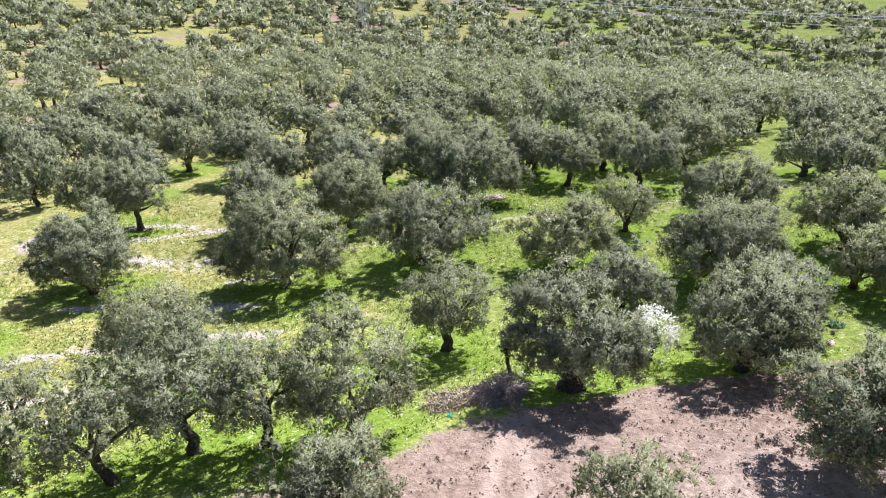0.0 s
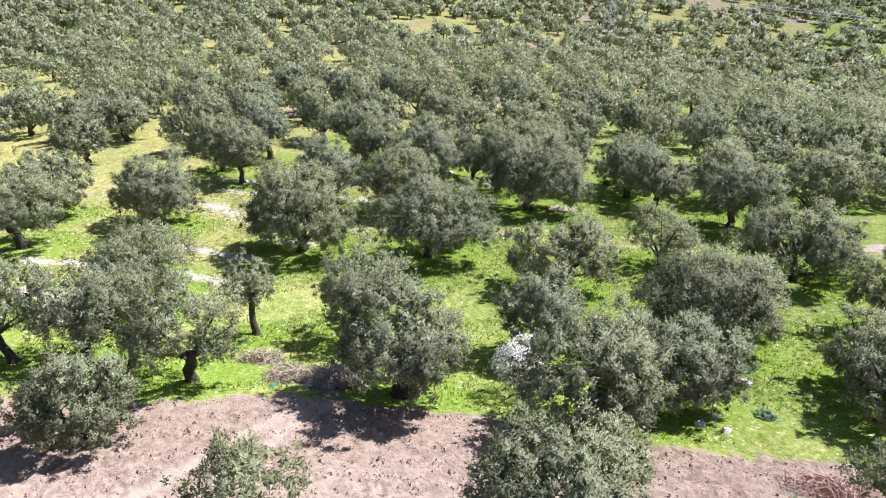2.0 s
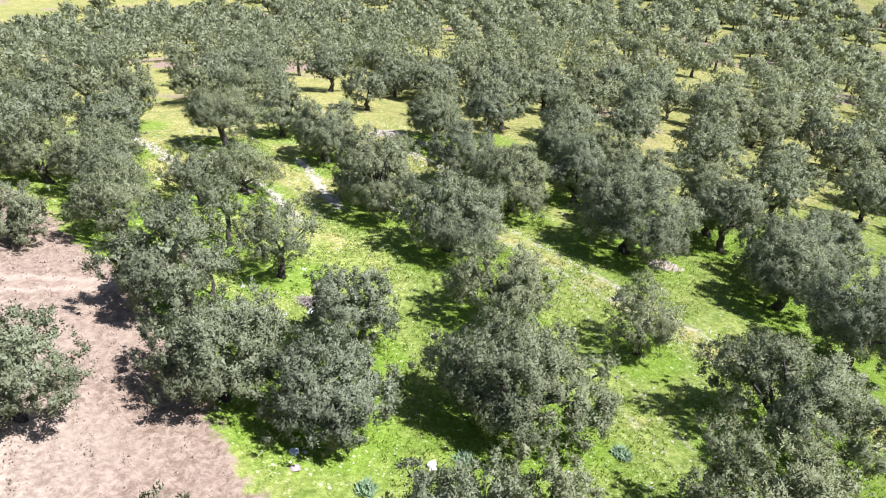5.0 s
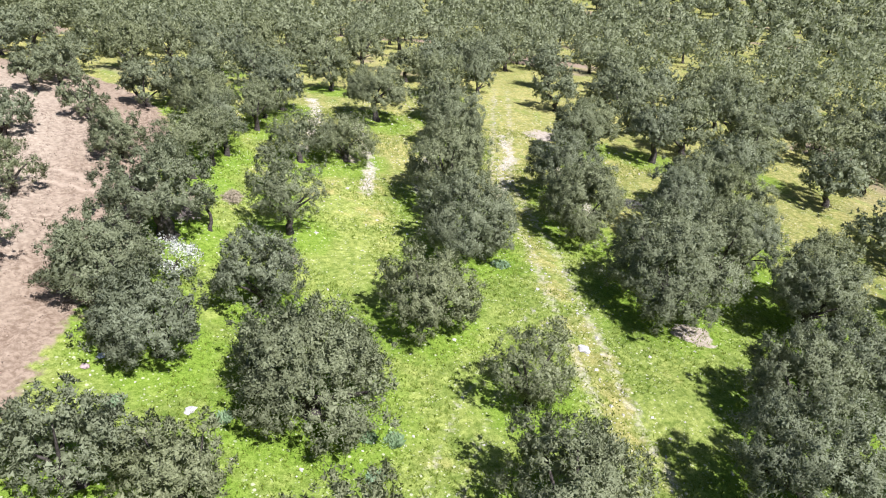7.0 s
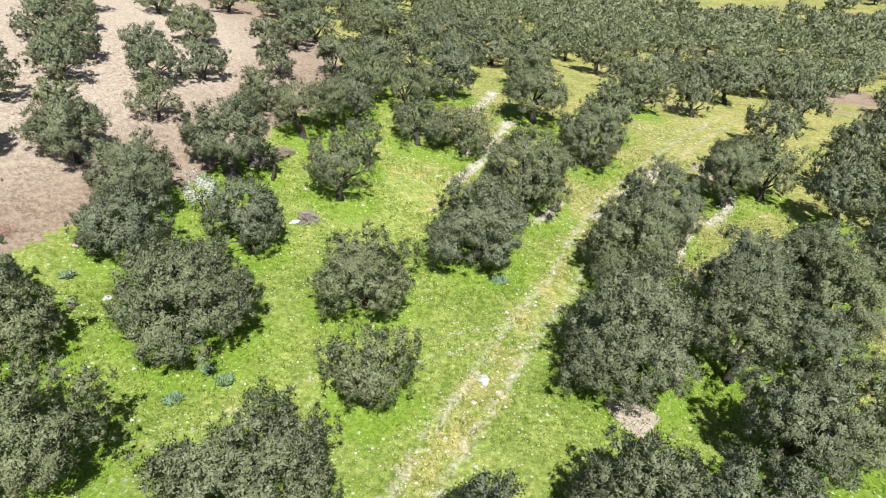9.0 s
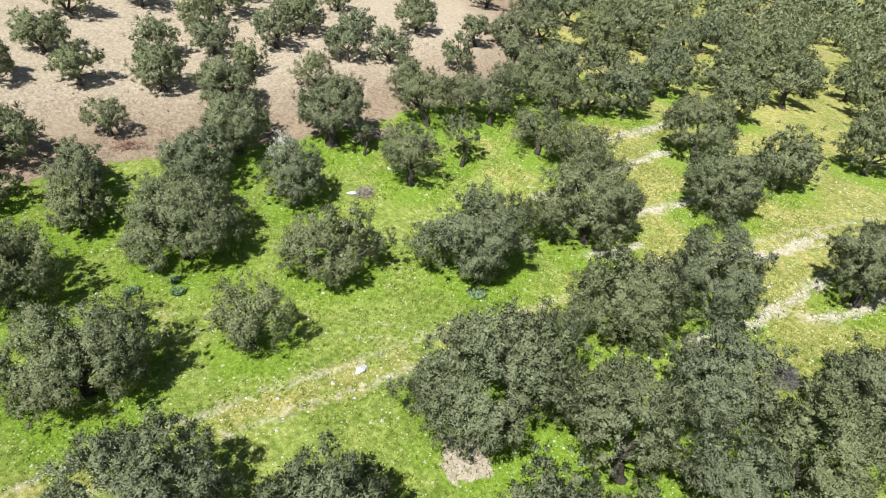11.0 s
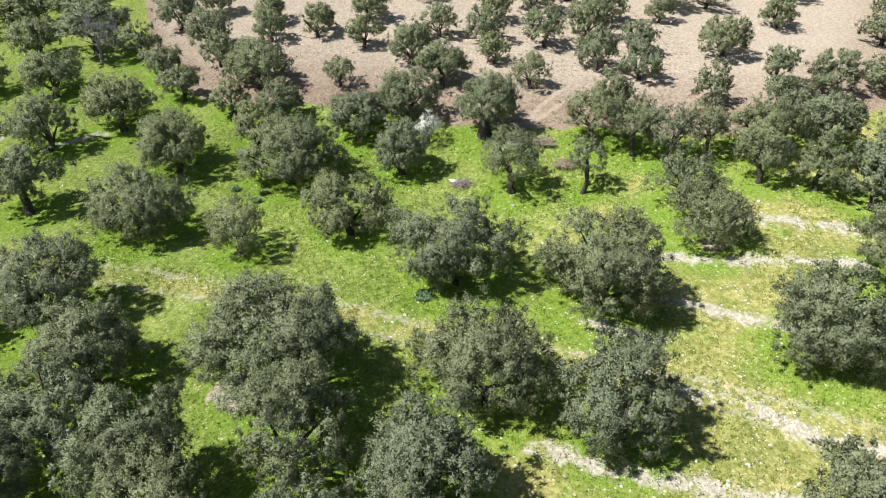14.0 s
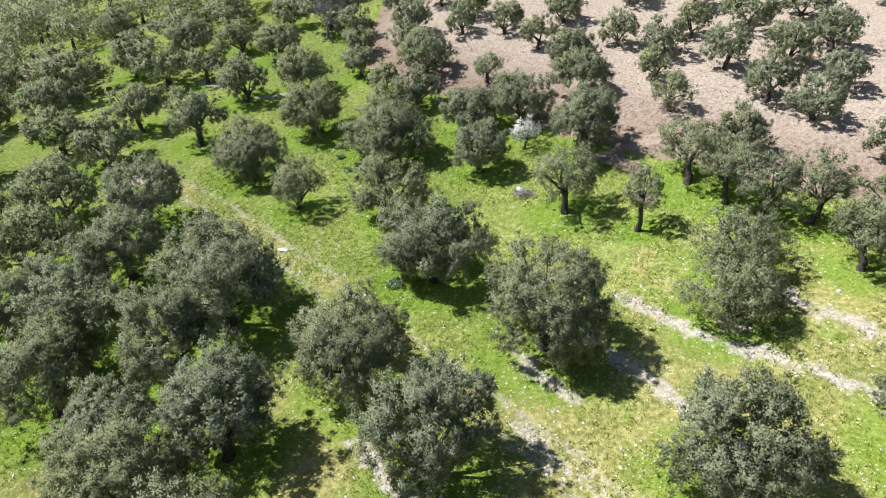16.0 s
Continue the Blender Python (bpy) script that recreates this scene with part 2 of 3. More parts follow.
def leafage(name, made, mat):
    """A mesh of leaves whose shading follows the round of their clump."""
    verts, faces, normals = made
    return mesh(name, verts, faces, mat, normals=normals)


def part(name, me, parent, label=""):
    ob = new(name, me)
    ob.parent = parent
    return tagged(ob, label) if label else ob


def tube(points, radii, sides, rng, gnarl=0.0, squash=1.0):
    """A tapering limb along points: vertices and quads, closed at its tip."""
    points, radii = np.asarray(points, float), np.asarray(radii, float)
    way = np.gradient(points, axis=0)
    way /= np.linalg.norm(way, axis=1, keepdims=True) + 1e-9
    side = np.cross(way, (0.31, 0.95, 0.05))
    side /= np.linalg.norm(side, axis=1, keepdims=True) + 1e-9
    third = np.cross(way, side)
    a = np.arange(sides) * 2 * np.pi / sides
    wob = 1 + gnarl * rng.uniform(-1, 1, (1, sides)) + gnarl * 0.6 * rng.uniform(-1, 1, (len(points), sides))
    ring = (np.cos(a)[None, :, None] * side[:, None] + squash * np.sin(a)[None, :, None] * third[:, None]) * (radii[:, None] * wob)[..., None]
    verts = (points[:, None] + ring).reshape(-1, 3)
    i = np.arange(len(points) - 1)[:, None] * sides
    j = np.arange(sides)[None]
    faces = np.stack([i + j, i + (j + 1) % sides, i + sides + (j + 1) % sides, i + sides + j], -1).reshape(-1, 4)
    return verts, faces


def merge(pieces):
    """One vertex and one face array from several."""
    verts, faces, n = [], [], 0
    for v, f in pieces:
        verts.append(v), faces.append(np.asarray(f) + n)
        n += len(v)
    return np.concatenate(verts), np.concatenate(faces)


def unit(v):
    return v / (np.linalg.norm(v, axis=-1, keepdims=True) + 1e-9)


HEART = 7


def crown_form(rng, w, h, low, tufts, lobes=1, fill=1.0, fine=0.25, open_way=-0.8):
    """The build of a crown of width w from low to h: billows on a broad dome, and leafy tufts on the outer side of each billow.
    Returns the billows' places and sizes, then the tufts' places, sizes and outward ways."""
    nb = int((13 + 3.2 * w) * fill)
    i = np.arange(nb)
    turn = i * 2.39996 + rng.uniform(0, 6.28) + rng.normal(0, 0.22, nb)
    up = np.clip(1 - 1.82 * (i + 0.5) / nb + rng.normal(0, 0.07, nb), -0.86, 0.98)
    flat = (1 - np.abs(up) ** 2.3) ** (1 / 2.3)
    tall = h - low
    squat = np.clip(tall / w, 0.62, 1.15)
    size = w * rng.uniform(0.10, 0.20, nb)
    p1, p2, a1 = rng.uniform(0, 6.28), rng.uniform(0, 6.28), rng.uniform(0.05, 0.15)
    reach = 1 + a1 * np.sin(2 * turn + p1) + 0.06 * np.sin(3 * turn + p2 + up) + rng.normal(0, 0.085, nb)
    side = flat * (0.5 * w * reach - 1.3 * size)
    rise = up * (np.where(up > 0, 0.57, 0.43) * tall * (0.5 + 0.5 * reach) - 1.25 * size * squat)
    skirt = np.clip(np.cos(turn - open_way) * 1.9, 0, 1) * (up < 0)      # the lower boughs are lopped on one side
    rise = rise * (1 - 0.85 * skirt)
    hub = np.c_[np.cos(turn) * side, np.sin(turn) * side, low + 0.43 * tall + rise]
    if lobes > 1:
        way = rng.uniform(0, 6.28)
        apart = np.sign(hub[:, 0] * math.cos(way) + hub[:, 1] * math.sin(way))[:, None]
        hub[:, :2] += apart * np.array([math.cos(way), math.sin(way)]) * 0.06 * w
    heart = np.c_[rng.normal(0, 0.14 * w, (HEART, 2)), low + tall * rng.uniform(0.33, 0.66, HEART)]
    hub, size = np.r_[hub, heart], np.r_[size, np.full(HEART, 0.19 * w)]
    k = rng.choice(nb, tufts, p=size[:nb] ** 2 / (size[:nb] ** 2).sum())
    out = unit(hub - np.array([0, 0, low + 0.36 * tall]))
    d = unit(rng.normal(0, 1, (tufts, 3)) + out[k] * 0.85)
    c = hub[k] + d * (size[k] * rng.uniform(0.62, 1.02, tufts) * rng.choice([0.9, 1, 1, 1.05, 1.2, 1.5], tufts))[:, None] * np.array([1, 1, squat])
    ts = size[k] * rng.uniform(0.7, 1.25, tufts) * fine
    c[:, 2] = np.maximum(c[:, 2], low * 0.7 + ts * 0.7)
    return hub, size, c, ts, unit(d * 0.6 + out[k] * 0.55)


def leaves(rng, centres, sizes, ways, n, length, width, softness=0.9):
    """Leafy sprays round the tufts: narrow leaves that fan outwards and upwards."""
    p = sizes**2
    k = rng.choice(len(centres), n, p=p / p.sum())
    d = unit(rng.normal(0, 1, (n, 3)) + ways[k] * 0.5)
    r = sizes[k] * rng.random(n) ** 0.45 * rng.choice([0.85, 1.0, 1.15, 1.5], n)
    at = centres[k] + d * r[:, None] * np.array([0.9, 0.9, 1.12])
    axis = unit(d * 0.6 + rng.normal(0, 0.5, (n, 3)) + (0, 0, 0.35))
    across = unit(np.cross(axis, rng.normal(0, 1, (n, 3))))
    ll, ww = length * rng.uniform(0.65, 1.35, (n, 1)), width * rng.uniform(0.7, 1.3, (n, 1))
    face = np.cross(across, axis)
    outward = unit(d * 0.45 + ways[k] * 0.75 + (0, 0, 0.15))
    flip = np.sign((face * outward).sum(1, keepdims=True) + 1e-9)
    across = across * flip
    shade = unit(outward * softness + face * flip * (1 - softness))
    verts = np.stack([at - across * ww * 0.5, at + across * ww * 0.5, at + axis * ll], 1).reshape(-1, 3)
    return verts, np.arange(3 * n).reshape(-1, 3), np.repeat(shade, 3, 0)


def inner_leaves(rng, hub, size, n, broad, near=0.25, far=0.78, ways=None):
    """Broad leafy twigs inside billows or tufts, which give them their body."""
    k = rng.choice(len(hub), n, p=size**2 / (size**2).sum())
    d = unit(rng.normal(0, 1, (n, 3)) + (0 if ways is None else ways[k] * 0.6))
    at = hub[k] + d * (size[k] * rng.uniform(near, far, n))[:, None]
    axis = unit(np.cross(d, rng.normal(0, 1, (n, 3))) + d * 0.3)
    across = unit(np.cross(axis, d))
    across *= np.sign((np.cross(across, axis) * d).sum(1, keepdims=True) + 1e-9)
    ll = broad * rng.uniform(0.7, 1.4, (n, 1))
    ww = ll * rng.uniform(0.55, 0.85, (n, 1))
    at = at - axis * ll * 0.5
    at[:, 2] = np.maximum(at[:, 2], 0.1)
    verts = np.stack([at - across * ww * 0.5, at + across * ww * 0.5, at + axis * ll], 1).reshape(-1, 3)
    shade = unit(d + (0, 0, 0.2)) if ways is None else unit(d * 0.6 + ways[k] * 0.6 + (0, 0, 0.15))
    return verts, np.arange(3 * n).reshape(-1, 3), np.repeat(shade, 3, 0)


def together(*made):
    """Several leaf meshes as one."""
    return (*merge([(v, f) for v, f, _ in made]), np.concatenate([m for _, _, m in made]))


def trunk_pieces(rng, w, h, low, centres, sides=8, limbs=4, thick=1.0, lean=0.0):
    """Trunk and limbs of an olive tree, each as vertices and quads."""
    r0 = (0.042 * w + 0.02) * thick
    turn = rng.uniform(0, 2 * np.pi)
    top = np.array([math.cos(turn) * lean, math.sin(turn) * lean, low + 0.14 * h])
    s = np.linspace(0, 1, 6)[:, None]
    bend = np.c_[rng.normal(0, 0.05, (6, 2)), np.zeros(6)] * np.sin(s * np.pi)
    path = np.array([0, 0, -0.15]) * (1 - s) + top * s + bend
    out = [tube(path, r0 * np.array([1.55, 1.15, 0.95, 0.9, 0.92, 0.85]), sides, rng, 0.16)]
    far = np.argsort(-np.linalg.norm(centres - centres.mean(0), axis=1))
    for c in centres[far[:limbs * 3:3]]:
        s = np.linspace(0, 1, 5)[:, None]
        mid = (top + c) / 2 + rng.normal(0, 0.14, 3) + (0, 0, 0.12)
        path = top * (1 - s) ** 2 + 2 * mid * s * (1 - s) + c * s**2 - np.array([0, 0, 0.12]) * (1 - s)
        out.append(tube(path, r0 * np.array([0.62, 0.40, 0.27, 0.17, 0.06]), max(5, sides - 2), rng, 0.12))
    return out


OLIVE_LABEL = "old olive tree with a dark gnarled trunk and dense grey-green crown"


def olive_tree(seed, w, h, low, n, length, width, lobes=1, limbs=4, sides=8, tufts=200, lean=0.15, thick=1.0, label=OLIVE_LABEL, airy=False):
    """An olive tree at the origin: crown width w, height h, foliage from low upwards."""
    rng = np.random.default_rng(seed)
    tree = new("olive_tree")
    tree.empty_display_size = 0.3
    tagged(tree, label, "tree", "olive trees of the grove")
    hub, size, centres, sizes, ways = crown_form(rng, w, h, low, tufts, lobes)
    wood = trunk_pieces(rng, w, h, low, hub[:-HEART], sides, limbs, thick, lean)
    part("trunk", mesh("trunk", *wood[0], BARK, True), tree)
    for v, f in wood[1:]:
        part("limb", mesh("limb", v, f, BARK, True), tree)
    full = 0.4 if airy else 1.0
    body = max(0.088, 0.97 * length)
    crown = together(leaves(rng, centres, sizes, ways, n, length, width),
                     inner_leaves(rng, centres, sizes, int(full * (sizes**2).sum() * 5.0 / body**2), body, 0.1, 0.7, ways),
                     inner_leaves(rng, hub, size, int(full * (size**2).sum() * 4.5 / (1.4 * body) ** 2), 1.4 * body, 0.1, 0.46))
    part("crown", leafage("crown", crown, OLIVE), tree)
    return tree


# ---------------------------------------------------------------- ground
def build_ground():
    radii = np.concatenate([np.arange(0.3, 34, 0.3), 34 * 1.065 ** np.arange(1, 66)])
    seg = 480
    a = np.arange(seg) * 2 * np.pi / seg
    x = np.concatenate([[0], (radii[:, None] * np.cos(a)).ravel()])
    y = np.concatenate([[0], (radii[:, None] * np.sin(a)).ravel()])
    z = height(x, y)
    side = field_side(x, y)
    soil = np.clip(side * 2, 0, 1) * (np.hypot(x, y) < 60)
    z += soil * 0.06 * np.sin(side * 9.0 + 0.8 * np.sin(y * 0.3))
    rng = np.random.default_rng(4)
    z += soil * rng.normal(0, 0.025, len(x))
    i = 1 + np.arange(len(radii) - 1)[:, None] * seg
    j = np.arange(seg)[None]
    quads = np.stack([i + j, i + seg + j, i + seg + (j + 1) % seg, i + (j + 1) % seg], -1).reshape(-1, 4)
    hub = np.stack([np.zeros(seg, int), 1 + np.arange(seg), 1 + (np.arange(seg) + 1) % seg], -1)
    me = bpy.data.meshes.new("ground")
    me.from_pydata(np.c_[x, y, z].tolist(), [], quads.tolist() + hub.tolist())
    me.polygons.foreach_set("use_smooth", np.full(len(me.polygons), True))
    me.materials.append(GROUND)
    ruts = np.minimum(np.abs(line_distance(x, y, TRACK) - 0.62), np.abs(line_distance(x, y, SIDE_TRACK) - 0.5) + 0.12)
    terrace = np.min([line_distance(x, y, t) for t in TERRACES], axis=0)
    bare = np.max([np.exp(-((x - bx) ** 2 + (y - by) ** 2) / s**2) for bx, by, s in BARE], axis=0)
    dry = 1 / (1 + np.exp(np.clip(0.45 * (x * 0.8 + y * 0.6 + 5.0), -50, 50))) * 0.75
    dry = np.maximum(dry, 0.55 * np.exp(-(line_distance(x, y, TRACK) / 1.0) ** 2))
    far = np.clip((np.hypot(x, y) - 26) / 12, 0, 1)
    # 1 at each trunk, fading out past the crown's width
    tree_green = np.max([np.exp(-((x - tx) ** 2 + (y - ty) ** 2) / (0.62 * w) ** 2) for tx, ty, w in places], axis=0)
    wheel = np.clip(np.min([line_distance(x, y, t) for t in SOIL_TRACKS], axis=0), 0, 3)
    for name, values in (("field", np.clip(side, -3, 3)), ("rut", ruts), ("terrace", terrace), ("bare", bare), ("dry", dry), ("far", far), ("wheel", wheel), ("tree_green", tree_green), ("deep", np.clip((side - 2) / 5.5, 0, 1))):
        me.attributes.new(name, "FLOAT", "POINT").data.foreach_set("value", values.astype(np.float32))
    return tagged(new("ground", me), "green spring meadow beside pale pinkish ploughed soil on a gentle slope", "ground", kind="structure")


BARE = [(-5.4, 10.3, 1.0), (-18, -11, 1.6), (-2, -11.5, 0.7), (5.5, 22, 1.2)]

# ---------------------------------------------------------------- olive trees: x, y, crown width, height, height of the lowest leaves
CENTRE = [
    (-1.21, 0.7, 5.1, 4.05, 0.0), (3.81, 4.7, 4.1, 3.15, 0.1), (5.3, -4.03, 3.6, 3.65, 0.6), (-4.32, -4.75, 5.3, 4.55, 0.0), (4.1, -7.6, 2.1, 3.2, 1.1),
    (-8.09, 1.62, 4.7, 4.05, 0.0), (8.8, 1.22, 3.4, 3.4, 0.0), (-5.81, 8.3, 5.4, 4.5, 0.15), (-9.85, 8.2, 3.9, 4.7, 0.5), (3.51, 10.05, 3.3, 3.15, 0.1),
    (-1.68, -11.24, 4.4, 2.95, 0.0), (10.45, -4.1, 4.1, 3.7, 0.8), (-10.96, -2.27, 4.2, 4.35, 0.05), (-11.97, 4.46, 4.1, 4.4, 0.15), (9.81, 7.31, 5.3, 3.65, 0.0),
    (12.94, 3.1, 3.9, 2.95, 0.1), (13.54, 0.02, 4.1, 3.3, 0.25), (8.6, -4.5, 1.1, 2.0, 0.95),
]
SOUTH_ROW = [
    (7.6, -9.7, 3.7, 3.4, 0.65), (1.0, -11.6, 3.7, 3.15, 0.4), (6.1, -11.4, 2.8, 3.4, 0.8), (4.8, -12.8, 3.1, 3.5, 0.75), (4.6, -14.8, 2.9, 3.5, 0.65),
    (1.6, -16.3, 3.1, 3.3, 0.5), (4.1, -18.0, 3.9, 3.3, 0.2), (-7.3, -16.9, 4.7, 3.9, 0.8), (-1.8, -20.2, 4.1, 3.7, 0.2), (3.5, -21.6, 4.2, 3.7, 0.15),
    (10.05, -12.1, 3.0, 2.55, 0.05), (0.1, -18.5, 2.7, 2.7, 0.3), (-2.9, -27.0, 3.8, 3.5, 0.2), (-2.2, -33.0, 4.3, 3.9, 0.2), (4.6, -33.3, 4.3, 3.9, 0.1),
    (6.3, -21.2, 3.6, 3.3, 0.1), (1.0, -25.2, 4.0, 3.7, 0.2), (-8.3, -25.4, 3.8, 3.6, 0.2),
]
FIELD_TREES = [
    (17.0, -3.0, 3.8, 3.0, 0.35), (15.9, 7.6, 3.1, 2.75, 0.1), (14.1, 9.1, 2.9, 2.8, 0.0), (14.95, -8.5, 2.7, 2.5, 0.2), (19.2, -7.3, 2.4, 2.2, 0.1),
    (19.1, 3.5, 2.45, 2.0, 0.5), (16.4, -13.8, 3.3, 2.8, 0.25), (20.9, -1.7, 3.5, 2.95, 0.1), (14.4, -16.0, 3.2, 2.4, 0.15),
    (20.9, -11.6, 3.2, 3.0, 0.3), (22.8, -7.7, 3.2, 2.6, 0.1), (24.3, 1.1, 2.9, 2.55, 0.2), (27.3, 4.2, 3.1, 2.5, 0.1), (24.4, -4.6, 3.0, 2.6, 0.1),
    (18.3, -17.9, 2.9, 2.5, 0.1), (21.6, -15.2, 3.5, 3.0, 0.1), (25.9, -9.5, 2.9, 2.6, 0.1), (29.0, -0.1, 3.5, 2.7, 0.1), (16.6, -23.8, 4.0, 3.0, 0.1),
    (27.2, 7.8, 3.0, 2.7, 0.1), (10.0, -27.6, 3.4, 3.0, 0.1), (23.6, -22.5, 2.6, 2.3, 0.1), (10.3, -18.8, 2.65, 2.6, 0.1), (11.8, -24.8, 2.7, 2.6, 0.6), (21.5, -31.8, 3.3, 2.6, 0.1),
]
EAST_TREES = [
    (20.7, 8.7, 4.8, 3.3, 0.1), (17.8, 10.6, 2.6, 2.4, 0.15), (27.5, 12.2, 3.5, 3.0, 0.1), (30.5, 7.6, 3.1, 2.8, 0.1), (23.7, 15.1, 3.0, 2.4, 0.1),
    (33.5, 11.5, 3.3, 2.9, 0.1), (31.5, 14.5, 3.5, 3.0, 0.1), (24.2, 11.4, 2.8, 2.5, 0.1), (36.5, 8.0, 3.3, 2.9, 0.1), (17.9, 17.2, 4.4, 3.5, 0.4), (19.2, 26.5, 3.2, 2.8, 0.6),
    (29.9, 24.5, 3.6, 2.9, 0.1), (23.1, 22.1, 4.2, 3.2, 0.15), (24.7, 26.9, 3.7, 3.0, 0.1), (24.7, 31.8, 4.6, 3.8, 0.1), (29.0, 43.5, 5.0, 3.9, 0.15), (18.2, 46.4, 3.2, 3.2, 0.6),
    (27.2, 17.2, 3.0, 2.7, 0.1),
]
WEST_GROVE = [
    (-9.6, -11.05, 4.6, 4.0, 0.0), (-9.4, 12.8, 3.7, 4.5, 0.7), (-15.0, 5.8, 4.1, 4.1, 0.2), (-13.0, 8.0, 3.4, 3.4, 0.1), (-16.6, 2.5, 4.4, 4.0, 0.2),
    (-11.6, 12.0, 4.2, 4.1, 0.3), (-6.7, 15.6, 4.2, 3.9, 0.5), (-16.4, -6.6, 3.8, 4.2, 0.6), (-19.3, -7.6, 4.0, 4.0, 0.3), (-12.3, -16.3, 4.1, 3.8, 0.1),
    (-20.7, 2.2, 4.5, 4.2, 1.0), (-21.8, -4.2, 3.9, 4.0, 1.1), (-26.2, 0.5, 4.5, 4.2, 0.3), (-16.8, -22.5, 4.2, 3.9, 0.2),
]
NORTH_GROVE = [
    (6.53, 14.76, 4.8, 3.45, 0.0), (-3.7, 15.2, 4.0, 3.7, 0.5), (12.3, 13.5, 4.4, 3.55, 0.1), (0.2, 17.4, 4.6, 4.1, 0.4), (0.1, 23.0, 4.7, 4.2, 0.3),
    (9.85, 20.8, 4.0, 4.0, 0.6), (20.5, 13.8, 2.8, 2.5, 0.1), (6.6, 25.5, 4.3, 3.6, 0.2), (16.2, 21.2, 3.9, 3.6, 0.1), (11.4, 26.8, 3.9, 3.7, 0.5),
    (10.9, 33.9, 4.5, 4.2, 0.7), (21.0, 35.0, 4.4, 4.0, 0.2), (-8.8, 17.4, 4.0, 3.9, 0.3), (-4.3, 20.3, 4.3, 4.0, 0.3), (-1.5, 27.5, 4.4, 4.0, 0.2),
]
SPLIT_CROWNS = {(3.81, 4.7), (-5.81, 8.3), (6.53, 14.76)}
STOUT = {(10.45, -4.1): 1.8, (-20.7, 2.2): 1.3, (9.81, 7.31): 1.3}
AIRY = {(14.95, -8.5), (4.8, -12.8), (6.1, -11.4), (4.6, -14.8), (7.6, -9.7), (1.0, -11.6), (1.6, -16.3), (5.3, -4.03), (4.1, -7.6), (3.51, 10.05), (-1.68, -11.24),
        (8.6, -4.5), (19.1, 3.5)}


def stand(x, y, turn=0.0, wide=1.0, tall=1.0):
    """The pose of a tree on the ground."""
    return Matrix.LocRotScale((x, y, float(height(x, y))), Euler((0, 0, turn)), (wide, wide, tall))


places = []
for k, (x, y, w, h, low) in enumerate(CENTRE + SOUTH_ROW + FIELD_TREES + EAST_TREES + WEST_GROVE + NORTH_GROVE):
    rng = np.random.default_rng(100 + k)
    r = math.hypot(x, y)
    dense, long, broad = (1500, 0.081, 0.037) if r < 20 else (430, 0.124, 0.062)
    n = int(dense * w * (0.4 * w + 0.6 * h) * (0.6 if (x, y) in AIRY else 1.0))
    tree = olive_tree(200 + k, w, h, low, n, long, broad, 2 if (x, y) in SPLIT_CROWNS else 1, limbs=6,
                      tufts=int(55 * w + 14 * w * w) if r < 20 else int(40 * w + 8 * w * w), lean=rng.uniform(0, 0.3), thick=STOUT.get((x, y), 1.0), airy=(x, y) in AIRY,
                      label="slender young olive tree with a thin clear stem and small crown" if w < 2.2 else OLIVE_LABEL)
    tree.matrix_basis = stand(x, y)
    places.append((x, y, w))
build_ground()

# ---------------------------------------------------------------- the grove round about: shared trees, then one far wood
GLADES_NEAR = [(-21.1, -2), (-8.1, -13.7), (-18.9, 4.7), (-10.2, 16), (6.4, 20.7), (2.4, 32.3), (1.1, 19), (-30.2, 17.7), (-27.3, 37),
    (-12, -15.5), (-7.7, -16.6), (-16.5, -7.6), (-35, -23.3), (-29.2, 9.4), (-13.8, -24.5), (-13.5, -15.3), (-20.6, -11), (-32.6, 10.2),
    (-10.8, 14.9), (-14.1, 22.3), (-6, -23.2), (-17.8, -11.6), (-14.8, -7.2), (-18.8, -2), (-40.7, 2.9), (-28.8, 9.6), (-26.1, 8.5),
    (-21.4, -1.2), (-29.8, -27.3), (-16.2, -4.1), (-26.8, -13.7), (-20.2, 6.2), (-4.7, -17.2), (-7.5, -13.2), (-11.9, -36.2), (-15.9, -15.7),
    (-18.7, -9.4), (10.1, -35.6), (2.3, -36.7), (-0.3, -29.2), (18.2, 12), (19.9, 38.5), (25.4, 35.5),
    (13.4, 33.9), (17, 12.6), (-11.7, 13.2)]
GLADES_FAR = [(-94, 185), (-54, 219), (-61, 191), (-140, 184), (-154, 187), (-75, 200), (-112, 190), (-3.4, 52.8), (-50.7, -2.5), (-116.6, 63.5), (-133.6, 15), (-38, -27.6), (-57.2, -46.5), (-81.1, -5.3), (-121.3, 8.6), (-117, 50.4),
    (-100.2, -27), (-40.5, -54.8), (-144.9, -77.8), (-25.3, -42.7), (-51.8, -21.6), (-23.6, -48.9), (30.3, 43.5)]
rng = np.random.default_rng(11)
kinds = [olive_tree(700 + k, 4.4, 3.9, 0.1 if k % 2 else 0.55, 2900, 0.17, 0.09, 1 + (k % 3 == 2), limbs=4, sides=6, tufts=240, lean=0.2) for k in range(8)]
spots = []
step = 4.9
